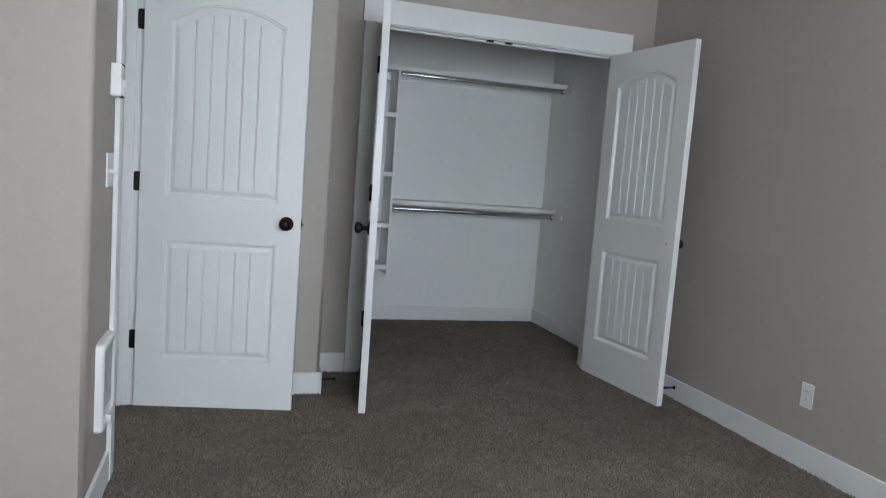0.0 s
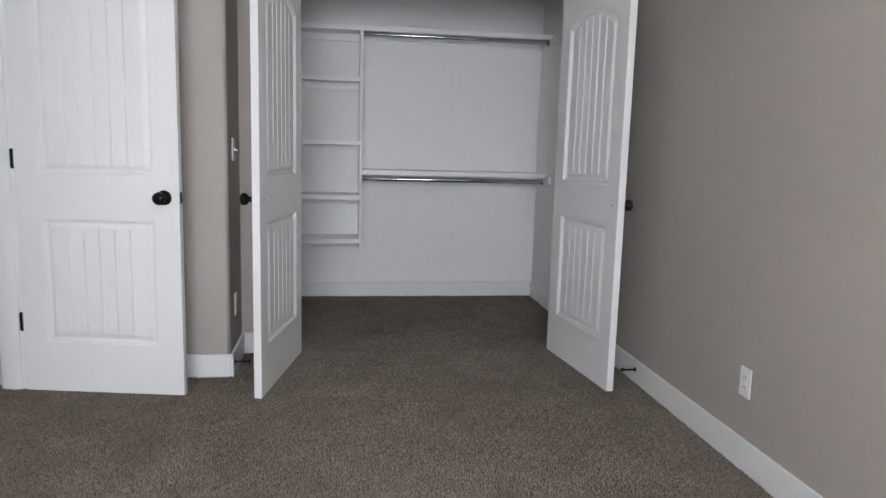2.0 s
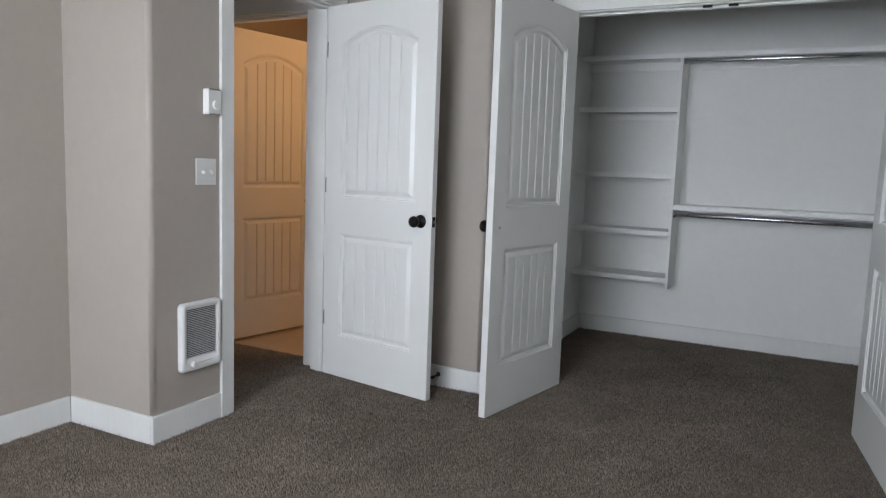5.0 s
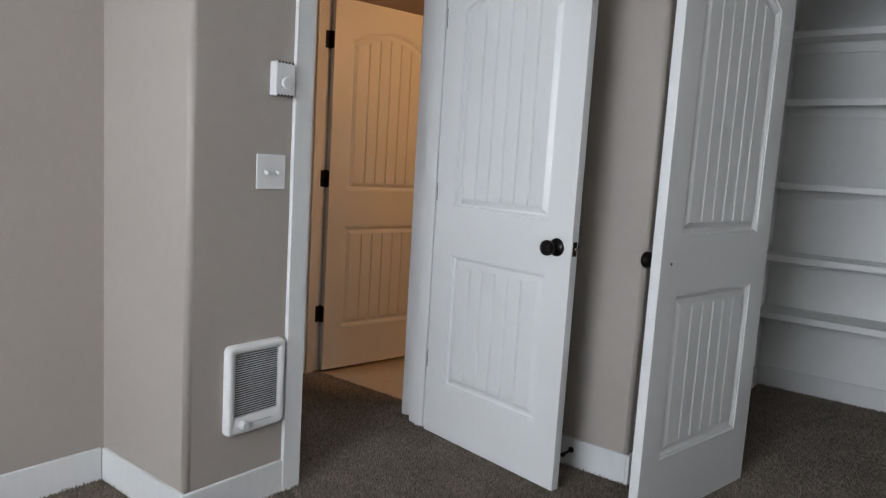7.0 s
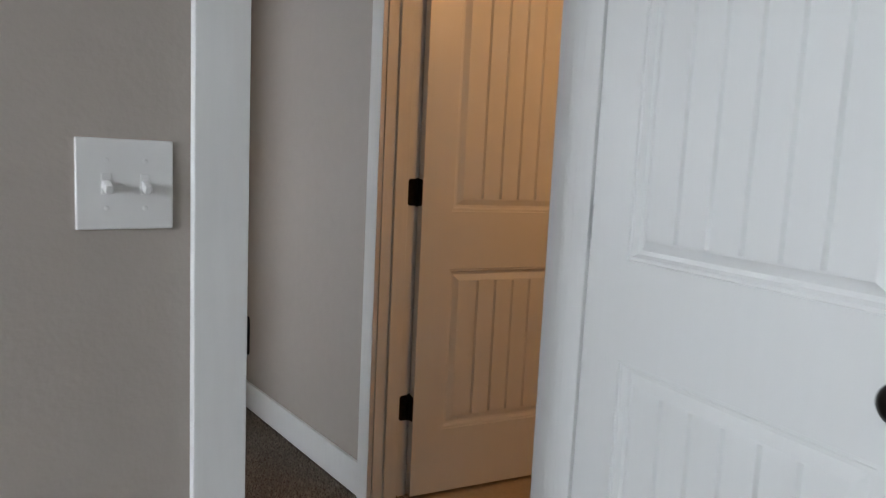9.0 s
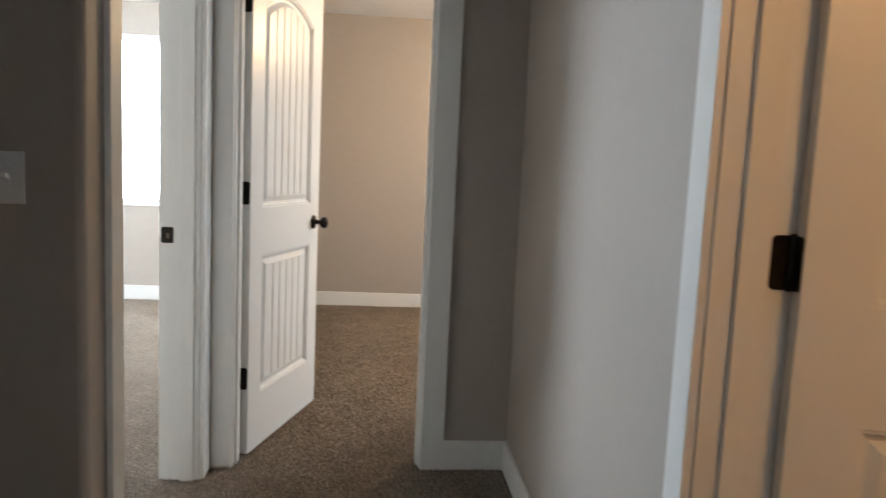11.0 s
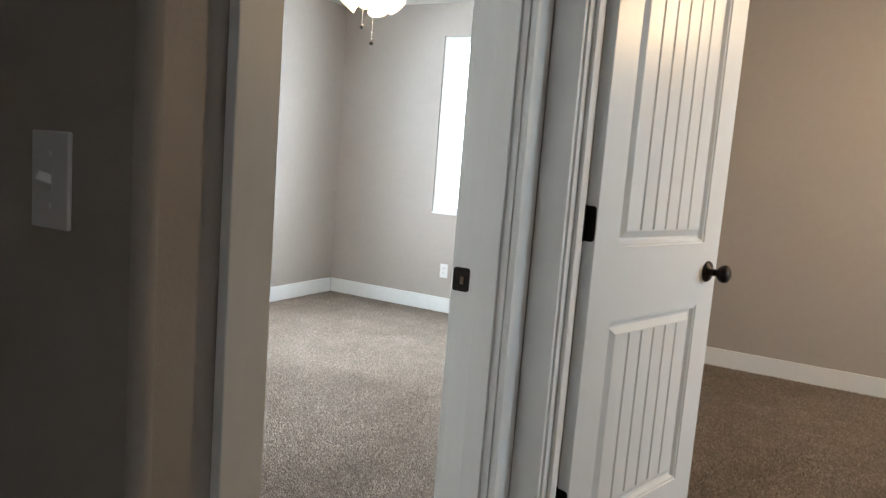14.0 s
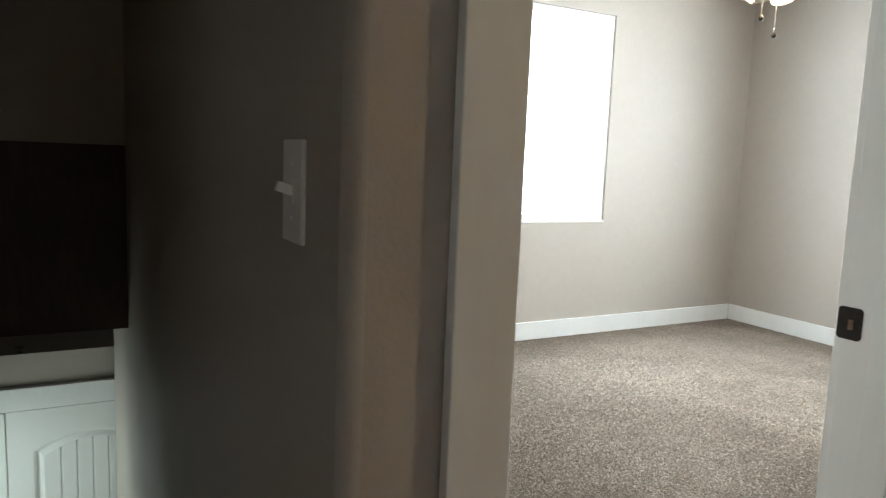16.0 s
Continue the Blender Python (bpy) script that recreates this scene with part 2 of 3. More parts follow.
def wall_with_window(name, along, face, depth, a0, a1, w0, w1, z0, z1):
    """A wall that runs along x or y, with a window opening through it."""
    bm = bmesh.new()
    d0, d1 = min(face, face + depth), max(face, face + depth)
    for u0, u1, v0, v1 in ((a0, w0, 0, H), (w1, a1, 0, H), (w0, w1, 0, z0), (w0, w1, z1, H)):
        if along == "x":
            put_box(bm, u0, u1, d0, d1, v0, v1)
        else:
            put_box(bm, d0, d1, u0, u1, v0, v1)
    bmesh.ops.remove_doubles(bm, verts=bm.verts[:], dist=1e-4)
    return link(name, bm, WALL, label="greige painted drywall wall with a window opening", category="wall", kind="structure")


wall_with_window("wall_bedroom_south", "x", -1.0, -0.15, -0.92, EX, -0.075, 1.775, 0.79, 2.14)
wall("wall_hall_north_west", rect(-3.142, -1.412, 3.565, 3.70))
wall("wall_hall_north_east", rect(-0.61, -0.517, 3.565, 3.70))
wall("wall_hall_north_head", rect(-1.412, -0.61, 3.565, 3.70), 2.06, H)
wall("wall_hall_west_north", rect(-3.142, -3.027, 3.231, 3.565))
wall("wall_hall_west_head", rect(-3.142, -3.027, 2.457, 3.231), 2.06, H)
wall("wall_far_room_east", rect(-3.142, -3.027, 3.70, 5.6))
wall("wall_corner_room_north_west", [(-6.375, 2.25), (-2.925, 2.25), (-2.925, 2.376), (-3.027, 2.376), (-3.027, 2.457), (-3.142, 2.457), (-3.142, 2.376), (-6.375, 2.376)])
wall("wall_corner_room_north_head", rect(-2.925, -2.079, 2.25, 2.376), 2.06, H)
wall("wall_stairs_west", [(-2.025, -0.832), (-1.91, -0.832), (-1.91, 2.376), (-2.079, 2.376), (-2.079, 2.25), (-2.025, 2.25)], -2.2, H, rounded={2: 0.02})
wall_with_window("wall_corner_room_south", "x", -0.776, -0.15, -6.375, -2.025, -5.01, -3.81, 0.79, 2.175)
wall_with_window("wall_corner_room_west", "y", -6.375, -0.15, -0.926, 2.376, 0.20, 1.40, 0.795, 2.185)
wall("wall_far_room_west", rect(-6.525, -6.345, 2.376, 5.75))
wall_with_window("wall_far_room_north", "x", 5.6, 0.15, -6.345, -3.027, -5.2, -4.0, 0.79, 2.14)
wall("wall_bath_north", rect(-1.94, 0.37, 5.505, 5.62))
wall("wall_bath_west", rect(-1.94, -1.825, 3.70, 5.505))
wall("wall_stairs_end", rect(-2.025, -0.92, -1.4, -0.9), -2.2, 0.16, label="greige painted wall over the lower door with a deep ledge")
wall("wall_stairs_recess", rect(-2.025, -0.92, -1.4, -1.29), 0.16, H)
wall("wall_stairs_recess_side", rect(-2.1, -2.025, -1.4, -0.926), 0.0, H)
wall("wall_stairs_recess_side_east", rect(-1.035, -0.92, -1.29, -1.2), 0.16, H)

# ---- trim ----


def baseboard(along, face, out, a0, a1, z1=0.121):
    """A run along x or y on the wall face; out is +1 or -1, the side it stands on."""
    d0, d1 = sorted((face, face + out * 0.014))
    bm = box(a0, a1, d0, d1, 0.0, z1, 0.003) if along == "x" else box(d0, d1, a0, a1, 0.0, z1, 0.003)
    return link("baseboard", bm, TRIM, label="white painted flat wooden baseboard", category="baseboard", kind="structure")


for args in (("y", EX, -1, -1.0, 4.02), ("y", EX, -1, 4.135, 5.505), ("x", 5.505, -1, 0.499, EX - 0.014), ("y", 0.485, 1, 4.135, 5.491),
             ("x", 4.02, -1, 0.499, 0.678), ("y", 0.485, 1, 3.604, 4.006), ("x", 3.618, -1, -0.318, 0.485), ("x", 4.02, -1, 2.378, EX - 0.014),
             ("y", -0.402, 1, 2.244, 2.635), ("x", 2.258, -1, -0.906, -0.402), ("y", -0.92, 1, -1.0, 2.244),
             ("x", -1.0, 1, -0.906, EX - 0.014), ("x", 3.565, -1, -3.013, -1.469), ("y", -3.027, 1, 3.304, 3.565),
             ("x", 2.376, 1, -2.016, -1.91), ("y", -1.91, 1, 2.09, 2.39), ("x", -0.776, 1, -6.361, -2.025), ("y", -6.375, 1, -0.762, 2.236),
             ("x", 2.25, -1, -6.361, -2.99), ("y", -6.345, 1, 2.39, 5.586), ("x", 5.6, -1, -6.331, -3.142), ("x", 2.376, 1, -6.331, -3.142),
             ("y", -3.142, -1, 3.30, 5.586), ("y", -2.025, -1, -0.762, 2.236), ("y", -0.517, -1, 2.39, 2.63), ("x", 2.373, 1, -1.035, -0.531)):
    baseboard(*args)


def door_frame(name, along, o0, o1, f0, f1, casings, head=2.04, head_board=0.0, stop_at=None, label=""):
    """Jambs, stops and casings of an opening o0..o1 in a wall between faces f0 < f1.
    casings: (face side, low end reach, high end reach); side -1 is f0, +1 is f1."""
    root = tagged(new(name), label or "white painted flat door casing and jamb", "door frame", kind="structure")

    def b(name_, u0, u1, d0, d1, z0, z1, bev=0.002):
        bm = box(u0, u1, d0, d1, z0, z1, bev) if along == "x" else box(d0, d1, u0, u1, z0, z1, bev)
        return part(name_, bm, TRIM, root)
    e = 0.002
    b("jamb", o0 - 0.02, o0, f0 - e, f1 + e, 0, head)
    b("jamb", o1, o1 + 0.02, f0 - e, f1 + e, 0, head)
    b("head_jamb", o0 - 0.02, o1 + 0.02, f0 - e, f1 + e, head, head + 0.02)
    if stop_at:
        s0, s1 = stop_at
        b("stop", o0, o0 + 0.012, s0, s1, 0, head - 0.012)
        b("stop", o1 - 0.012, o1, s0, s1, 0, head - 0.012)
        b("head_stop", o0, o1, s0, s1, head - 0.012, head)
    for side, lo, hi in casings:
        d0, d1 = (f0 - 0.019, f0 - e) if side < 0 else (f1 + e, f1 + 0.019)
        if lo:
            b("casing", o0 - 0.006 - lo, o0 - 0.006, d0, d1, 0, head + 0.006)
        if hi:
            b("casing", o1 + 0.006, o1 + 0.006 + hi, d0, d1, 0, head + 0.006)
        hb = head_board or 0.09
        g = 0.004
        b("header_board", o0 - 0.006 - lo - (0.012 if lo else 0), o1 + 0.006 + hi + (0.012 if hi else 0), d0 - (g if side < 0 else 0), d1 + (g if side > 0 else 0), head + 0.006, head + 0.006 + hb)
    return root


CW = 0.076
door_frame("door_frame_1", "y", 2.718, 3.492, -0.517, -0.402, ((1, CW, CW), (-1, CW, 0.05)), stop_at=(-0.488, -0.442))
door_frame("door_frame_2", "x", -1.392, -0.63, 3.565, 3.70, ((-1, 0.07, 0.06), (1, CW, CW)), stop_at=(3.604, 3.655))
door_frame("door_frame_3", "y", 2.477, 3.211, -3.142, -3.027, ((1, 0.0755, 0.092), (-1, CW, CW)), stop_at=(-3.10, -3.055))
door_frame("door_frame_4", "x", -2.905, -2.099, 2.25, 2.376, ((1, 0.096, 0.076), (-1, CW, CW)), stop_at=(2.308, 2.36))
closet_frame = door_frame("door_frame_5", "x", 0.771, 2.285, 4.02, 4.135, ((-1, 0.085, 0.085),), head=2.037, head_board=0.135, stop_at=(4.058, 4.09), label="white painted flat closet casing with wide header board")
for x in (1.448, 1.568):
    part("roller_catch", box(x - 0.022, x + 0.022, 4.03, 4.052, 2.026, 2.036, 0.002), BRONZE, closet_frame, "small dark metal roller catch")

# ---- doors ----


def door_face(bm, panels, planks, w, h, y, s):
    """One moulded face in plane y, looking to s along y: the flat frame into bm, mouldings into panels and boards into planks."""
    stile = 0.112
    x0, x1 = stile, w - stile
    n = 12

    def outline(p, d):
        zb, zt, rise = p
        hw = (x1 - x0) / 2 - d
        xc = (x0 + x1) / 2
        pts = [(x0 + d, zb + d), (x1 - d, zb + d)]
        for k in range(n + 1):
            u = 1 - 2 * k / n
            pts.append((xc + u * hw, zt - d + rise * (1 - u * u)))
        return pts
    shapes = {"lower": (0.232, 0.806, 0.0), "upper": (1.004, 1.815, 0.075)}
    lower, upper = shapes["lower"], shapes["upper"]

    def quad(a, *pts):
        a.faces.new([a.verts.new((px, y - s * depth, pz)) for px, depth, pz in pts])

    def flat(xa, xb, za, zb):
        quad(bm, (xa, 0, za), (xb, 0, za), (xb, 0, zb), (xa, 0, zb))
    flat(0, x0, 0, h), flat(x1, w, 0, h), flat(x0, x1, 0, lower[0]), flat(x0, x1, lower[1], upper[0])
    top = outline(upper, 0)[2:]
    for a, c in zip(top, top[1:]):
        quad(bm, (a[0], 0, a[1]), (c[0], 0, c[1]), (c[0], 0, h), (a[0], 0, h))
    for key, p in shapes.items():
        steps = ((0, 0), (0.002, 0.0040), (0.008, 0.0044), (0.014, 0.0148), (0.022, 0.0160), (0.041, 0.0045), (0.045, 0.004))
        for (d0, q0), (d1, q1) in zip(steps, steps[1:]):
            A, B = outline(p, d0), outline(p, d1)
            for i in range(len(A)):
                j = (i + 1) % len(A)
                quad(panels[key], (A[i][0], q0, A[i][1]), (A[j][0], q0, A[j][1]), (B[j][0], q1, B[j][1]), (B[i][0], q1, B[i][1]))
        d = 0.045
        xa, xb, q = x0 + d, x1 - d, 0.004
        hw, xc = (xb - xa) / 2, (xa + xb) / 2

        def ztop(x):
            return p[1] - d + p[2] * (1 - ((x - xc) / hw) ** 2)
        pw = (xb - xa) / 6
        g, gd = 0.0052, 0.0095
        for i in range(6):
            u, v = xa + i * pw, xa + (i + 1) * pw
            xs = [(u, q + (gd if i else 0)), (u + (g if i else 0), q), ((u + v) / 2, q), (v - (g if i < 5 else 0), q), (v, q + (gd if i < 5 else 0))]
            for (xl, ql), (xr, qr) in zip(xs, xs[1:]):
                if xr - xl > 1e-6:
                    quad(planks[key][i], (xl, ql, p[0] + d), (xr, qr, p[0] + d), (xr, qr, ztop(xr)), (xl, ql, ztop(xl)))


def rounded_plate(x0, x1, y0, y1, z0, z1, r=0.009):
    """A thin plate along z with rounded corners, thin in x or in y."""
    bm = box(x0, x1, y0, y1, z0, z1)
    thin = 0 if x1 - x0 < y1 - y0 else 1
    edges = [e for e in bm.edges if abs((e.verts[0].co - e.verts[1].co)[thin]) > 1e-6 and (e.verts[0].co - e.verts[1].co).length < 0.006]
    bmesh.ops.bevel(bm, geom=edges, offset=r, segments=4, affect="EDGES", profile=0.5)
    return bm


def make_door(name, w, h=2.02, knobs=(1, -1), label="", kind="", group="", latch=True, hinge_label="black bronze butt hinge", catch=False, flip=False):
    """Hinge edge on z axis at x = 0, slab to +x, its pin-side face at y = 0 and the other at y = -0.035."""
    th = 0.035
    bm = bmesh.new()
    panels = {k: bmesh.new() for k in ("upper", "lower")}
    planks = {k: [bmesh.new() for _ in range(6)] for k in ("upper", "lower")}
    for y, s in ((0.0, 1), (-th, -1)):
        door_face(bm, panels, planks, w, h, y, s)
    for pts in (((0, 0, 0), (0, -th, 0), (0, -th, h), (0, 0, h)), ((w, 0, 0), (w, 0, h), (w, -th, h), (w, -th, 0)),
                ((0, 0, 0), (w, 0, 0), (w, -th, 0), (0, -th, 0)), ((0, 0, h), (0, -th, h), (w, -th, h), (w, 0, h))):
        bm.faces.new([bm.verts.new(p) for p in pts])
    bmesh.ops.remove_doubles(bm, verts=bm.verts[:], dist=1e-5)
    rim = [e for e in bm.edges if len(e.link_faces) == 2 and e.calc_face_angle(0) > 1.2]
    bmesh.ops.bevel(bm, geom=rim, offset=0.0018, segments=2, affect="EDGES", profile=0.5)
    door = link(name, bm, DOOR, label=label, category="door", kind=kind, group=group)
    for k in ("upper", "lower"):
        bmesh.ops.remove_doubles(panels[k], verts=panels[k].verts[:], dist=1e-5)
        panel = part(k + "_panel", panels[k], DOOR, door)
        for b in planks[k]:
            bmesh.ops.remove_doubles(b, verts=b.verts[:], dist=1e-5)
            part("plank", b, DOOR, panel)
    kx, kz = w - 0.067, 0.912
    for s in knobs:
        yf = 0.0 if s > 0 else -th
        prof = [(0.0335, 0.0), (0.0335, 0.004), (0.029, 0.009), (0.0135, 0.011), (0.0115, 0.018), (0.0115, 0.034), (0.018, 0.039),
                (0.0255, 0.046), (0.0290, 0.056), (0.0270, 0.066), (0.018, 0.0725), (0.006, 0.075)]
        m = Matrix.Translation((kx, yf, kz)) @ Matrix.Rotation(radians(-90 * s), 4, "X")
        part("door_knob", lathe(prof, 24, m), BRONZE, door, "round oil-rubbed bronze knob", smooth=True)
    if latch:
        plate = part("latch_plate", box(w - 0.001, w + 0.0015, -th / 2 - 0.011, -th / 2 + 0.011, kz - 0.026, kz + 0.026, 0.0008), BRONZE, door, "dark latch face plate")
        bolt = bmesh.new()
        lathe([(0.0085, 0), (0.0085, 0.008), (0.006, 0.012)], 14, Matrix.Translation((w, -th / 2, kz)) @ Matrix.Rotation(radians(90), 4, "Y"), bolt)
        part("latch_bolt", bolt, BRASS, plate, "bright metal latch bolt", smooth=True)
    if catch:
        part("screw_cap", lathe([(0.0052, 0), (0.0052, 0.003), (0.0025, 0.0045)], 12, Matrix.Translation((w - 0.06, -th, kz)) @ Matrix.Rotation(radians(90), 4, "X")), BRASS, door, "small metal screw")
    for z in (0.315, 1.065, 1.80):
        hb = rounded_plate(-0.0016, 0.0004, -0.032, 0.004, z - 0.045, z + 0.045)
        hinge = part("hinge", hb, BRONZE, door, hinge_label)
        part("hinge_barrel", lathe([(0.006, -0.048), (0.0075, -0.046), (0.0075, 0.046), (0.006, 0.048)], 12, Matrix.Translation((-0.004, 0.0055, z))), BRONZE, hinge, smooth=True)
    if flip:
        for o in (door, *door.children_recursive):
            o.data.transform(Matrix.Diagonal((1, -1, 1, 1)))
            o.data.flip_normals()
    return door


def hang(door, pin, yaw):
    door.matrix_world = pose(pin[0], pin[1], 0.012, 0, 0, yaw)
    return door



PLANK = "white two-panel plank door with arched top panel"
hang(make_door("door_1", 0.740, label=PLANK + ", standing open on carpet", kind="structure"), (-0.404, 3.489), -9.75)
hang(make_door("door_2", 0.745, label=PLANK + ", open in warm bathroom light", kind="structure"), (-1.388, 3.702), 79.0)
hang(make_door("door_3", 0.726, label=PLANK + ", open into the far room", kind="structure"), (-3.135, 2.481), 163.7)
hang(make_door("closet_door", 0.752, knobs=(1,), latch=False, catch=True, flip=True, group="closet doors", label=PLANK + ", closet leaf open past square"), (0.779, 4.006), -100.6)
hang(make_door("closet_door", 0.752, knobs=(1,), latch=False, catch=True, group="closet doors", label=PLANK + ", closet leaf open beside the wall"), (2.277, 4.006), 276.6)

frames = {o.name: o for o in bpy.data.objects if o.name.startswith("door_frame")}
for z in (0.327, 1.077, 1.812):
    for fr, b in (("door_frame_1", (-0.440, -0.404, 3.4895, 3.4925)), ("door_frame_2", (-1.3925, -1.3895, 3.662, 3.698)), ("door_frame_3", (-3.138, -3.102, 2.4765, 2.4795))):
        part("hinge_leaf", rounded_plate(*b, z - 0.045, z + 0.045), BRONZE, frames[fr], "black hinge leaf")


def strike(fr, x0, x1, y0, y1, z, axis):
    """A plate let into a jamb, with its dark mortise and a lip."""
    plate = part("strike_plate", rounded_plate(x0, x1, y0, y1, z - 0.029, z + 0.029, 0.007), BRONZE, frames[fr], "dark bronze strike plate")
    cx, cy = (x0 + x1) / 2, (y0 + y1) / 2
    if axis == "x":
        bm = box(x0 + 0.0006, x1 + 0.0008, cy - 0.002, cy + 0.007, z - 0.011, z + 0.007)
    else:
        bm = box(cx - 0.002, cx + 0.007, y0 + 0.0006, y1 + 0.0008, z - 0.012, z + 0.012)
    part("mortise", bm, MORTISE, plate, "dark bare wood latch hole")


strike("door_frame_4", -2.906, -2.9025, 2.240, 2.284, 0.925, "x")
strike("door_frame_1", -0.438, -0.396, 2.717, 2.7205, 0.925, "y")

# ---- closet fittings ----
ZT, ZL, FY = 2.002, 0.997, 5.21


def shelf_board(name, x0, x1, y0, y1, z, label, group=""):
    """A board with a nosing on its front edge and a cleat at its back."""
    ob = link(name, box(x0, x1, y0, y1, z - 0.019, z, 0.0015), SHELF, label=label, category="shelf", group=group)
    part("nosing", box(x0, x1, y0 - 0.018, y0 - 0.0005, z - 0.034, z + 0.001, 0.002), SHELF, ob)
    part("cleat", box(x0, x1, y1 - 0.02, y1 - 0.001, z - 0.075, z - 0.0195, 0.001), SHELF, ob)
    return ob


top_shelf = shelf_board("closet_shelf", 0.487, 2.548, FY + 0.018, 5.504, ZT, "long white painted closet shelf above the hanging rod", "closet shelves")
low_shelf = shelf_board("closet_shelf", 1.177, 2.548, FY + 0.018, 5.504, ZL, "white painted closet shelf above the lower rod", "closet shelves")
for o, z in ((top_shelf, ZT), (low_shelf, ZL)):
    part("side_cleat", box(2.53, 2.5495, 5.10, 5.48, z - 0.075, z - 0.02, 0.002), SHELF, o)
link("shelf_divider", box(1.156, 1.175, FY, 5.504, 0.415, ZT - 0.0195, 0.0015), SHELF, label="white painted upright divider board of the closet shelves", category="divider")
for z in (1.652, 1.205, 0.812, 0.492):
    shelf_board("cubby_shelf", 0.487, 1.1555, FY + 0.02, 5.504, z, "short white cubby shelf beside the divider", "cubby shelves")
for z in (ZT - 0.05, ZL - 0.066):
    rod = link("closet_rod", lathe([(0.0155, 0), (0.0165, 0.002), (0.0165, 1.352), (0.0155, 1.354)], 18, pose(1.176, FY + 0.045, z, 0, 90, 0)), CHROME,
               label="chrome closet rod under a white shelf", category="closet rod", group="closet rods", smooth=True)
    for x, s in ((1.1765, 1), (2.5295, -1)):
        part("rod_socket", lathe([(0.026, 0), (0.026, 0.004), (0.020, 0.010), (0.020, 0.014)], 18, pose(x, FY + 0.045, z, 0, 90 * s, 0)), CHROME, rod, smooth=True)

# ---- wall fixtures ----


def fixture(name, m, label, category, group=""):
    """An empty on a wall: x to the right of one who faces it, z up, -y out of the wall."""
    e = tagged(new(name), label, category, group)
    e.matrix_world = m
    return e


def toggle(root, x, tilt=18):
    bm = box(-0.0045, 0.0045, -0.020, 0.002, -0.0055, 0.0055, 0.0015)
    bmesh.ops.transform(bm, matrix=pose(x, -0.004, 0, tilt), verts=bm.verts[:])
    part("toggle", bm, PLASTIC, root)
    part("toggle_collar", box(x - 0.006, x + 0.006, -0.0068, -0.005, -0.013, 0.013, 0.0006), PLASTIC, root)
    for z in (-0.03, 0.03):
        part("screw", lathe([(0.0033, 0), (0.0033, 0.0012), (0.0015, 0.0018)], 10, pose(x, -0.0055, z, 90)), PLASTIC, root)


def switch(m, gangs, label, up=18):
    r = fixture("light_switch", m, label, "light switch")
    w = 0.035 if gangs == 1 else 0.058
    part("plate", box(-w, w, -0.006, 0, -0.057, 0.057, 0.0022), PLASTIC, r)
    for x in ((0,) if gangs == 1 else (-0.023, 0.023)):
        toggle(r, x, up)
    return r


def outlet(m, label):
    r = fixture("wall_outlet", m, label, "outlet", "wall outlets")
    part("plate", box(-0.035, 0.035, -0.0055, 0, -0.057, 0.057, 0.0022), PLASTIC, r)
    for z in (-0.02, 0.02):
        f = part("receptacle", lathe([(0.0165, 0), (0.0165, 0.0018), (0.015, 0.0024)], 20, pose(0, -0.005, z, 90)), PLASTIC, r)
        for x in (-0.006, 0.006):
            part("slot", box(x - 0.0012, x + 0.0012, -0.0081, -0.0072, z - 0.004 + 0.002, z + 0.005), BLACK, f)
    part("screw", lathe([(0.003, 0), (0.003, 0.0012), (0.0015, 0.0018)], 10, pose(0, -0.005, 0, 90)), PLASTIC, r)
    return r


FACE_E, FACE_W, FACE_N, FACE_S = 90, -90, 180, 0  # turn of a fixture whose wall looks east, west, north, south
switch(pose(-0.402, 2.555, 1.1415, 0, 0, FACE_E), 2, "white double toggle light switch on greige wall")
switch(pose(-1.91, 2.219, 1.144, 0, 0, FACE_E), 1, "white single toggle light switch in a dark hall", -18)
switch(pose(0.485, 3.785, 1.14, 0, 0, FACE_E), 1, "white single toggle light switch beside the closet")
outlet(pose(EX, 2.443, 0.335, 0, 0, FACE_W), "white duplex outlet on greige wall above baseboard")
outlet(pose(-0.92, 1.682, 0.343, 0, 0, FACE_E), "white duplex outlet near the jog in the wall")
outlet(pose(0.485, 3.79, 0.34, 0, 0, FACE_E), "white duplex outlet beside the closet door")
outlet(pose(-6.375, 0.355, 0.337, 0, 0, FACE_E), "white duplex outlet under the window")

# heater
heater = fixture("wall_heater", pose(-0.402, 2.509, 0.4225, 0, 0, FACE_E), "white electric fan wall heater with dark louvred grille", "heater")


def ring(w, h, r, y, dz=0.0, steps=5):
    """Corner-rounded rectangle of half sizes w and h in plane y, as points."""
    pts = []
    for cx, cz, a0 in ((w - r, h - r, 0), (r - w, h - r, 90), (r - w, r - h, 180), (w - r, r - h, 270)):
        for k in range(steps + 1):
            a = radians(a0 + 90 * k / steps)
            pts.append((cx + r * math.cos(a), y, dz + cz + r * math.sin(a)))
    return pts


fr = bmesh.new()
loops = [[fr.verts.new(p) for p in ring(w, h, r, y, dz)] for w, h, r, y, dz in (
    (0.1165, 0.152, 0.020, 0.0, 0), (0.1165, 0.152, 0.020, -0.016, 0), (0.1145, 0.150, 0.019, -0.022, 0), (0.109, 0.1445, 0.016, -0.0265, 0),
    (0.104, 0.1395, 0.014, -0.027, 0), (0.0895, 0.109, 0.006, -0.0255, 0.0155), (0.0875, 0.107, 0.005, -0.0135, 0.0155))]
for p, q in zip(loops, loops[1:]):
    for i in range(len(p)):
        fr.faces.new((p[i], p[(i + 1) % len(p)], q[(i + 1) % len(p)], q[i]))
part("frame", fr, PLASTIC, heater, smooth=True)
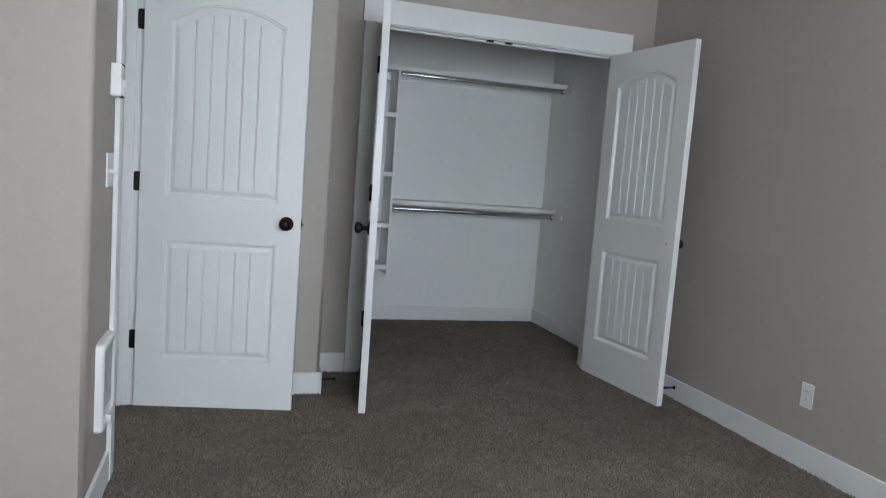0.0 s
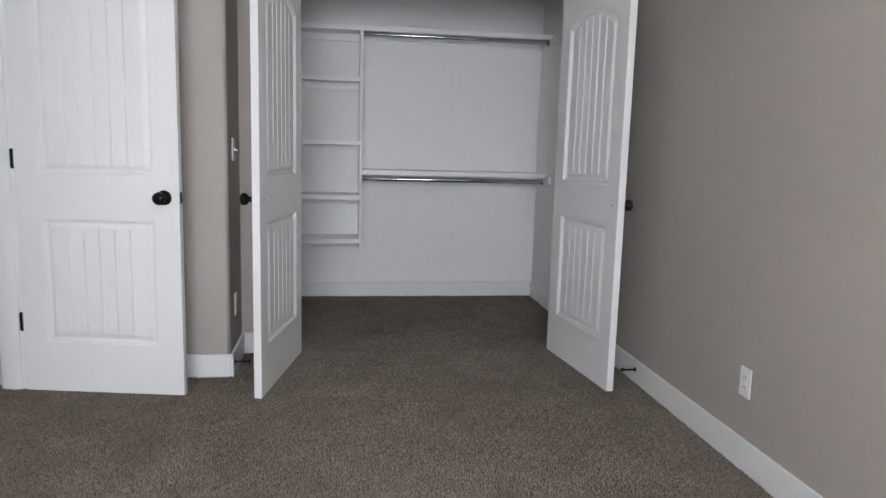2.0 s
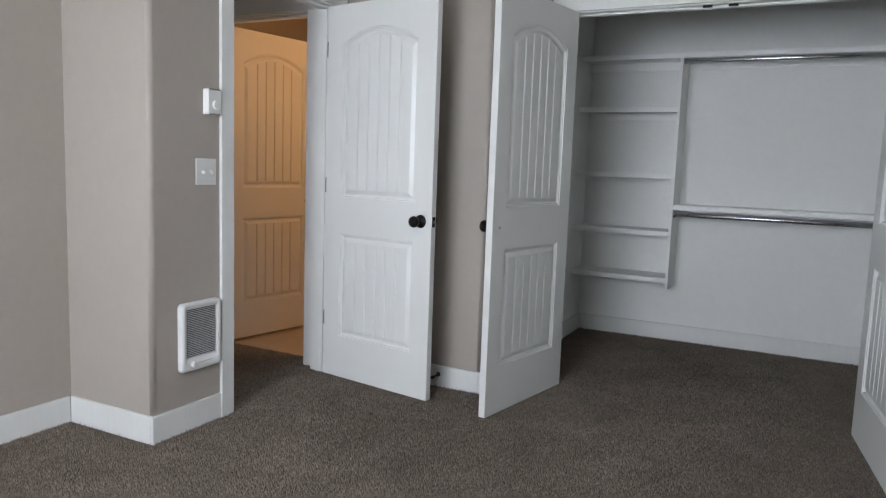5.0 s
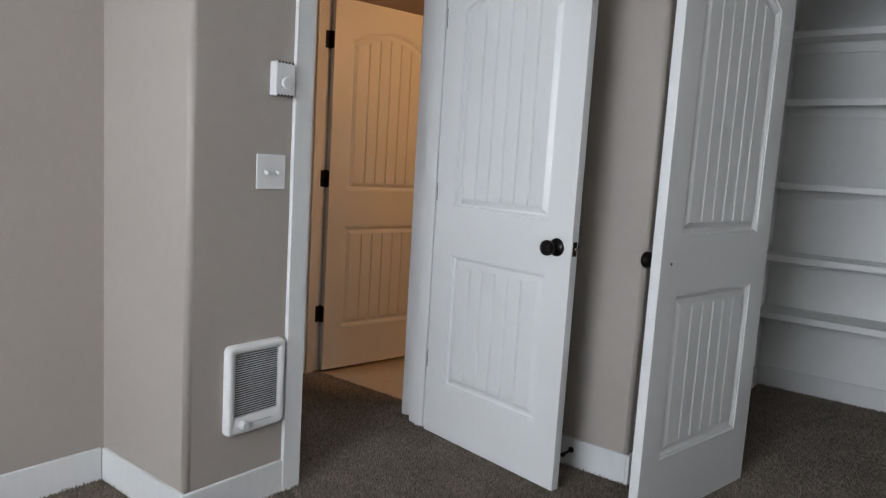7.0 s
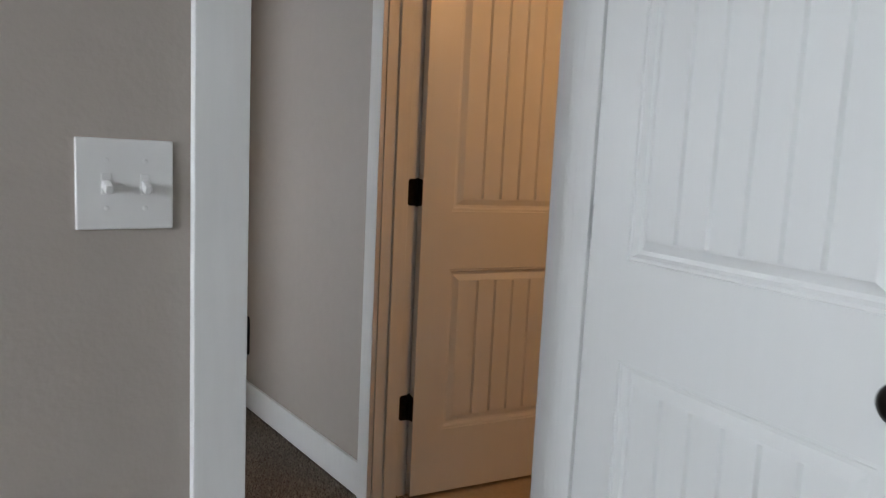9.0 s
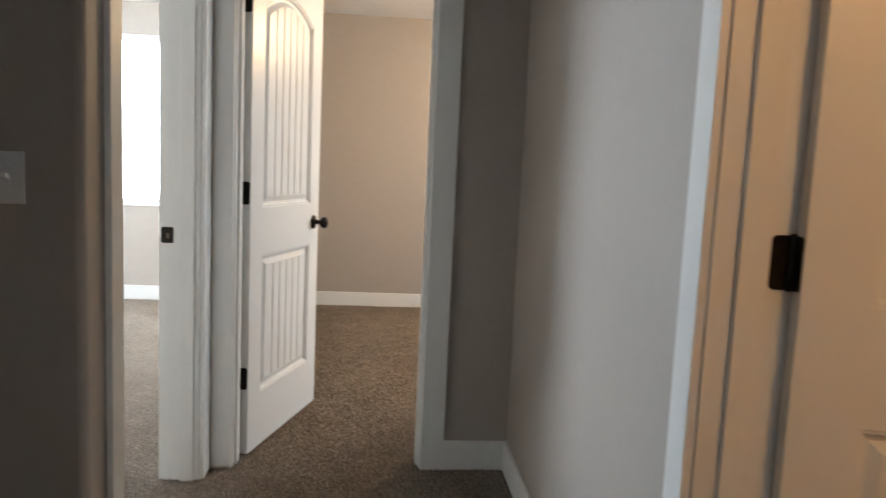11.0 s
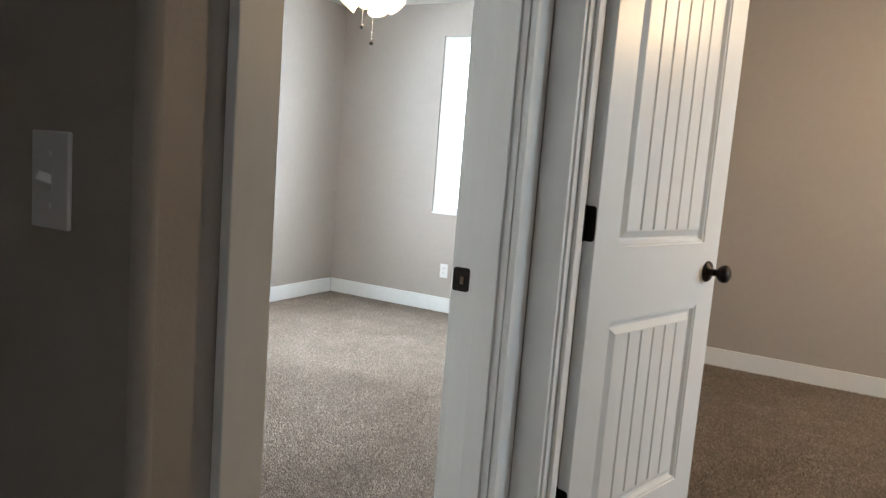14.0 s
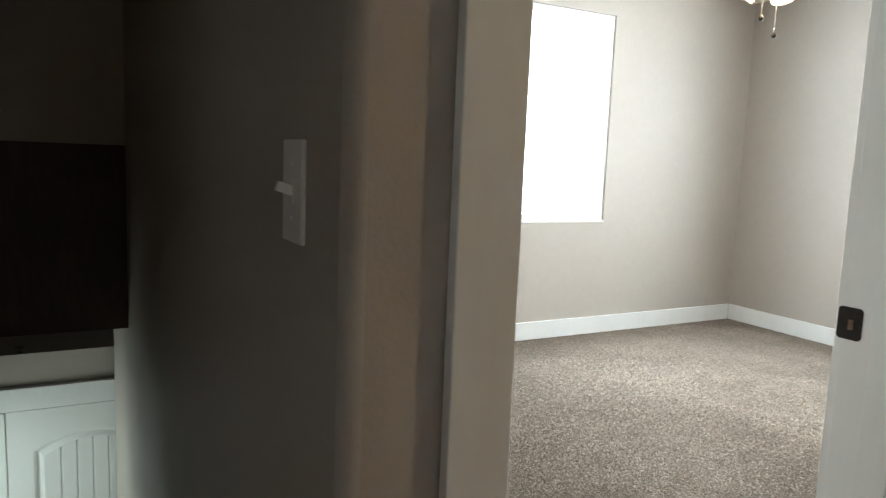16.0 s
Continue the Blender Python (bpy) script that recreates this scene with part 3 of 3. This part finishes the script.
part("cavity", box(-0.088, 0.088, -0.0145, -0.0125, -0.094, 0.124), BLACK, heater, "black grille cavity")
for k in range(27):
    z = -0.088 + k * 0.0079
    part("louver", box(-0.087, 0.087, -0.0215, -0.0175, z - 0.0016, z + 0.0016), GRILLE, heater)
for k in range(19):
    x = -0.081 + k * 0.009
    part("grille_bar", box(x - 0.0007, x + 0.0007, -0.0172, -0.016, -0.092, 0.122), BLACK, heater)
part("heater_knob", lathe([(0.0165, 0), (0.0165, 0.004), (0.014, 0.006), (0.013, 0.016), (0.011, 0.018)], 22, pose(-0.055, -0.026, -0.119, 90)), PLASTIC, heater, smooth=False)
part("logo_bar", box(-0.02, 0.06, -0.0268, -0.026, -0.1205, -0.1175), mat("grey_print", (0.45, 0.45, 0.45), 0.5), heater, "thin grey printed line")

# thermostat
thermo = fixture("thermostat", pose(-0.402, 2.583, 1.443, 0, 0, FACE_E), "white dial thermostat mounted beside the door casing", "thermostat")
part("cover", box(-0.042, 0.036, -0.034, 0, -0.055, 0.055, 0.004), PLASTIC, thermo)
part("dial", lathe([(0.019, 0), (0.019, 0.006), (0.0165, 0.009), (0.006, 0.0095)], 26, pose(0.000, -0.034, -0.012, 90)), PLASTIC, thermo)
for k in range(5):
    for z in (-0.0556, 0.0491):
        part("vent_slot", box(-0.034 + k * 0.0135, -0.027 + k * 0.0135, -0.0348, -0.024, z, z + 0.0065), BLACK, thermo)
for k in range(7):
    a = radians(215 - k * 42)
    x, z = 0.026 * math.cos(a), -0.012 + 0.026 * math.sin(a)
    part("dial_mark", box(x - 0.001, x + 0.001, -0.0346, -0.0338, z - 0.001, z + 0.001), BLACK, thermo)


def door_stop(m):
    """A sprung stop that sticks out along +x from a baseboard."""
    r = tagged(new("door_stop"), "dark bronze door stop screwed into baseboard", "door stop", "door stops")
    r.matrix_world = m
    bm = lathe([(0.0125, 0), (0.0125, 0.002), (0.008, 0.006), (0.0045, 0.009), (0.0045, 0.062), (0.006, 0.064)], 14, pose(0, 0, 0, 0, 90, 0))
    for k in range(12):
        lathe([(0.0045, 0), (0.0056, 0.0015), (0.0045, 0.003)], 12, pose(0.012 + k * 0.004, 0, 0, 0, 90, 0), bm)
    part("rod", bm, BRONZE, r, smooth=True)
    part("tip", lathe([(0.0085, 0), (0.0095, 0.003), (0.009, 0.011), (0.006, 0.013)], 14, pose(0.064, 0, 0, 0, 90, 0)), BLACK, r, "black rubber tip", smooth=True)


door_stop(pose(EX - 0.014, 3.40, 0.072, 0, 0, 180))
door_stop(pose(0.499, 3.645, 0.072, 0, 0, 0))
door_stop(pose(0.25, 3.604, 0.072, 0, 0, -90))

# ---- windows ----


def window(name, m, w, h, label):
    """A window in its opening: x along the wall, -y into the room, z from the sill."""
    r = tagged(new(name), label, "window", kind="structure")
    r.matrix_world = m

    def b(n, x0, x1, y0, y1, z0, z1, material=VINYL, parent=None, bev=0.003):
        return part(n, box(x0, x1, y0, y1, z0, z1, bev), material, parent or r)
    b("window_frame", -w / 2, -w / 2 + 0.05, 0.012, 0.082, 0, h), b("window_frame", w / 2 - 0.05, w / 2, 0.012, 0.082, 0, h)
    b("window_frame", -w / 2 + 0.05, w / 2 - 0.05, 0.012, 0.082, 0, 0.055), b("window_frame", -w / 2 + 0.05, w / 2 - 0.05, 0.012, 0.082, h - 0.05, h)
    b("sash_lock", w / 2 - 0.17, w / 2 - 0.12, 0.002, 0.012, 0.025, 0.04)
    b("window_sill", -w / 2 + 0.001, w / 2 - 0.001, -0.006, 0.012, -0.004, 0.012)
    for z0, z1 in ((0.055, h - 0.05),):
        g = b("pane", -w / 2 + 0.05, w / 2 - 0.05, 0.058, 0.062, z0, z1, GLASS, None, 0)
        g.visible_shadow = False
    return r


def glass_material():
    m = bpy.data.materials.new("window_glass")
    m.use_nodes = True
    b = m.node_tree.nodes["Principled BSDF"]
    b.inputs["Base Color"].default_value = (0.97, 0.99, 0.99, 1)
    b.inputs["Roughness"].default_value = 0.0
    b.inputs["Transmission Weight"].default_value = 1.0
    b.inputs["IOR"].default_value = 1.2
    return m


GLASS = glass_material()
WL = "white vinyl picture window glowing with daylight"
window("window_1", pose(-4.41, -0.776, 0.79, 0, 0, 180), 1.20, 1.385, WL)
window("window_2", pose(-6.375, 0.80, 0.795, 0, 0, 90), 1.20, 1.39, WL)
window("window_3", pose(0.85, -1.0, 0.79, 0, 0, 180), 1.85, 1.35, WL)
window("window_4", pose(-4.6, 5.6, 0.79, 0, 0, 0), 1.20, 1.35, WL)

# ---- ceiling fan with light kit ----
fan = tagged(new("ceiling_fan"), "dark walnut ceiling fan with lit frosted glass shades", "ceiling fan")
fan.matrix_world = pose(-4.545, 0.78, H, 0, 0, 0)
part("canopy", lathe([(0.012, -0.06), (0.05, -0.055), (0.068, -0.02), (0.07, 0)], 28), BRONZE, fan, smooth=True)
part("downrod", lathe([(0.011, -0.17), (0.011, -0.05)], 14), BRONZE, fan, smooth=True)
part("motor", lathe([(0.03, -0.29), (0.07, -0.285), (0.105, -0.26), (0.11, -0.205), (0.095, -0.175), (0.04, -0.16), (0.02, -0.155)], 32), BRONZE, fan, smooth=True)
part("switch_housing", lathe([(0.02, -0.365), (0.05, -0.355), (0.058, -0.325), (0.05, -0.291), (0.03, -0.285)], 28), BRONZE, fan, smooth=True)
for k in range(5):
    a = 34 + 72 * k
    bm = bmesh.new()
    rows_ = []
    for i in range(9):
        u = i / 8
        x = 0.17 + 0.48 * u
        hw = 0.048 + 0.022 * u - (0.03 * max(0, u - 0.85) / 0.15 if u > 0.85 else 0)
        rows_.append([bm.verts.new((x, s * hw, zz)) for s, zz in ((-1, -0.004), (1, -0.004), (1, 0.004), (-1, 0.004))])
    for p, q in zip(rows_, rows_[1:]):
        for i in range(4):
            bm.faces.new((p[i], p[(i + 1) % 4], q[(i + 1) % 4], q[i]))
    bm.faces.new(rows_[0]), bm.faces.new(rows_[-1])
    bmesh.ops.transform(bm, matrix=pose(0, 0, -0.25, 0, 0, a) @ pose(0, 0, 0, 12, 0, 0), verts=bm.verts[:])
    blade = part("blade", bm, WOODDARK, fan, "dark walnut fan blade")
    arm = box(0.09, 0.24, -0.018, 0.018, -0.004, 0.002, 0.002)
    bmesh.ops.transform(arm, matrix=pose(0, 0, -0.257, 0, 0, a) @ pose(0, 0, 0, 12, 0, 0), verts=arm.verts[:])
    part("blade_iron", arm, BRONZE, blade)
for k in range(4):
    a = 20 + 90 * k
    m = pose(0, 0, -0.347, 0, 0, a) @ pose(0.04, 0, 0, 0, 138, 0)
    arm = part("lamp_arm", lathe([(0.010, 0), (0.010, 0.035), (0.020, 0.04), (0.020, 0.058)], 14, m), BRONZE, fan, smooth=True)
    prof = [(0.022, 0.052), (0.030, 0.064), (0.041, 0.088), (0.048, 0.120), (0.055, 0.148), (0.052, 0.148), (0.038, 0.09), (0.026, 0.066), (0.01, 0.06)]
    part("shade", lathe(prof, 22, m), SHADE, arm, "lit frosted bell glass shade", smooth=True)
for x, y, z1 in ((0.06, -0.01, -0.587), (-0.068, -0.034, -0.644)):
    ch = part("pull_chain", lathe([(0.0017, z1 + 0.03), (0.0017, -0.33)], 8, pose(x, y, 0)), BRASS, fan, "thin brass pull chain")
    part("chain_fob", lathe([(0.002, z1), (0.011, z1 + 0.006), (0.012, z1 + 0.014), (0.004, z1 + 0.028)], 14, pose(x, y, 0)), BRONZE, ch, smooth=True)

# ---- stairwell at the end of the hall ----
for k in range(9):
    z1, y1 = -0.213 * (k + 1), 2.08 - 0.245 * k
    link("stair_step", box(-1.908, -1.037, y1 - 0.27, y1, z1 - 0.22, z1, 0.012), CARPET, label="carpeted stair step going down", category="stair", kind="structure")
link("landing", box(-1.908, -1.037, -0.83, -0.12, -2.3, -2.145), CARPET, label="carpeted landing at the foot of the stairs", category="floor", kind="structure")
# drop panel over the stairs, its shade painted in with SHADOWED
link("soffit", box(-1.909, -1.036, -0.04, 0.04, 0.477, 1.185, 0.002), SHADOWED, label="soffit panel hanging over the stairs, coloured dark for shade", category="soffit", kind="structure")
link("wall_over_soffit", box(-1.909, -1.036, -0.04, 0.03, 1.186, H), WALL, label="greige wall over the stairs in shade", category="wall", kind="structure")
entry = make_door("door_4", 0.75, knobs=(-1,), label="white two-panel plank door at the foot of the stairs", kind="structure")
entry.matrix_world = pose(-2.182, -0.862, -2.135, 0, 0, 0)
link("header_trim", box(-2.02, -1.34, -0.8985, -0.858, -0.112, 0.0, 0.003), TRIM, label="white painted header board over the lower door", category="trim", kind="structure")
link("side_trim", box(-1.428, -1.34, -0.8985, -0.858, -2.14, -0.114, 0.003), TRIM, label="white painted casing beside the lower door", category="trim", kind="structure")
hook = tagged(new("hook"), "small dark metal hook standing on the stair ledge", "hook")
hook.matrix_world = pose(-1.50, -0.915, 0.16)
part("base", lathe([(0.011, 0), (0.011, 0.003), (0.005, 0.006)], 14), BRONZE, hook, smooth=True)
part("stem", lathe([(0.004, 0.004), (0.004, 0.03), (0.002, 0.033)], 10), BRONZE, hook, smooth=True)
part("arm", lathe([(0.003, -0.022), (0.0045, -0.018), (0.0035, 0), (0.0045, 0.018), (0.003, 0.022)], 10, pose(0, 0, 0.028, 0, 90, 0)), BRONZE, hook, smooth=True)

# ---- carpet pile: many small leaning tufts ----


def pile_material():
    m = bpy.data.materials.new("frieze_pile_yarn")
    m.use_nodes = True
    nt = m.node_tree
    b = nt.nodes["Principled BSDF"]
    b.inputs["Roughness"].default_value = 0.9
    b.inputs["Specular IOR Level"].default_value = 0.12
    geo = nt.nodes.new("ShaderNodeNewGeometry")
    ramp = nt.nodes.new("ShaderNodeValToRGB")
    e = ramp.color_ramp.elements
    e[0].position, e[0].color = 0.0, (0.172, 0.142, 0.115, 1)
    e[1].position, e[1].color = 1.0, (0.385, 0.327, 0.270, 1)
    mid = e.new(0.45)
    mid.color = (0.248, 0.206, 0.166, 1)
    tc = nt.nodes.new("ShaderNodeTexCoord")

    def noise_at(scale, detail, rough):
        n = nt.nodes.new("ShaderNodeTexNoise")
        n.inputs["Scale"].default_value, n.inputs["Detail"].default_value, n.inputs["Roughness"].default_value = scale, detail, rough
        nt.links.new(tc.outputs["Object"], n.inputs["Vector"])
        return n

    def weigh(socket, weight, onto):
        w = nt.nodes.new("ShaderNodeMath")
        w.operation = "MULTIPLY_ADD"
        w.inputs[1].default_value = weight
        nt.links.new(socket, w.inputs[0])
        if isinstance(onto, float):
            w.inputs[2].default_value = onto
        else:
            nt.links.new(onto, w.inputs[2])
        return w.outputs[0]
    # single yarns, twisted clumps of two to three centimetres, and trodden swaths
    total = weigh(geo.outputs["Random Per Island"], 0.36, -0.83)
    total = weigh(noise_at(55, 2, 0.65).outputs[0], 1.45, total)
    total = weigh(noise_at(5.5, 4, 0.5).outputs[0], 0.70, total)
    nt.links.new(total, ramp.inputs[0])
    nt.links.new(ramp.outputs[0], b.inputs["Base Color"])
    return m


PILE = pile_material()
rng = np.random.default_rng(7)


def pile(x0, x1, y0, y1, step, tall):
    nx, ny = int((x1 - x0) / step), int((y1 - y0) / step)
    gx, gy = np.meshgrid(x0 + (np.arange(nx) + 0.5) * step, y0 + (np.arange(ny) + 0.5) * step)
    n = nx * ny
    cx = gx.ravel() + rng.uniform(-0.5, 0.5, n) * step
    cy = gy.ravel() + rng.uniform(-0.5, 0.5, n) * step
    turn = rng.uniform(0, 2 * np.pi, n)
    # the lie of the pile drifts over the floor in swaths
    lie = 2.2 * np.sin(cx * 3.1 + 1.3 * np.sin(cy * 2.3)) + 1.7 * np.cos(cy * 3.7 + cx * 1.1) + rng.normal(0, 1.6, n)
    lean = tall * rng.uniform(0.1, 0.75, n)
    h = tall * rng.uniform(0.55, 1.1, n)
    r = step * rng.uniform(0.42, 0.62, n)
    co = np.empty((n, 4, 3), np.float32)
    for k in range(3):
        a = turn + k * 2 * np.pi / 3
        co[:, k, 0], co[:, k, 1], co[:, k, 2] = cx + r * np.cos(a), cy + r * np.sin(a), 0.0005
    co[:, 3, 0], co[:, 3, 1], co[:, 3, 2] = cx + lean * np.cos(lie), cy + lean * np.sin(lie), h
    base = (np.arange(n) * 4)[:, None]
    tri = np.concatenate([base + np.array([a, b, 3]) for a, b in ((0, 1), (1, 2), (2, 0))], 1).ravel()
    me = bpy.data.meshes.new("carpet_pile")
    me.vertices.add(n * 4)
    me.vertices.foreach_set("co", co.ravel())
    me.loops.add(len(tri))
    me.loops.foreach_set("vertex_index", tri.astype(np.int32))
    me.polygons.add(len(tri) // 3)
    me.polygons.foreach_set("loop_start", np.arange(0, len(tri), 3, dtype=np.int32))
    me.update()
    me.validate()
    me.materials.append(PILE)
    return tagged(new("carpet_pile", me), "brown and beige twisted frieze carpet pile", "carpet", "", "stuff")


# bedroom, closet, hall, doorways, corner room, far room
pile(-0.905, 2.535, 0.55, 2.24, 0.0075, 0.015)
pile(-0.385, 2.535, 2.24, 3.60, 0.0075, 0.015)
pile(0.50, 2.535, 3.60, 5.49, 0.0075, 0.015)
pile(-0.53, -0.385, 2.72, 3.49, 0.0075, 0.012)
pile(-1.905, -0.53, 2.39, 3.55, 0.009, 0.012)
pile(-3.01, -1.905, 2.39, 3.55, 0.009, 0.012)
pile(-1.39, -0.635, 3.55, 3.69, 0.0075, 0.012)
pile(-2.90, -2.10, 2.23, 2.39, 0.0075, 0.012)
pile(-6.36, -2.03, -0.76, 2.23, 0.0078, 0.0065)
pile(-3.14, -3.01, 2.48, 3.21, 0.009, 0.012)
pile(-6.33, -3.14, 2.39, 4.6, 0.0088, 0.012)
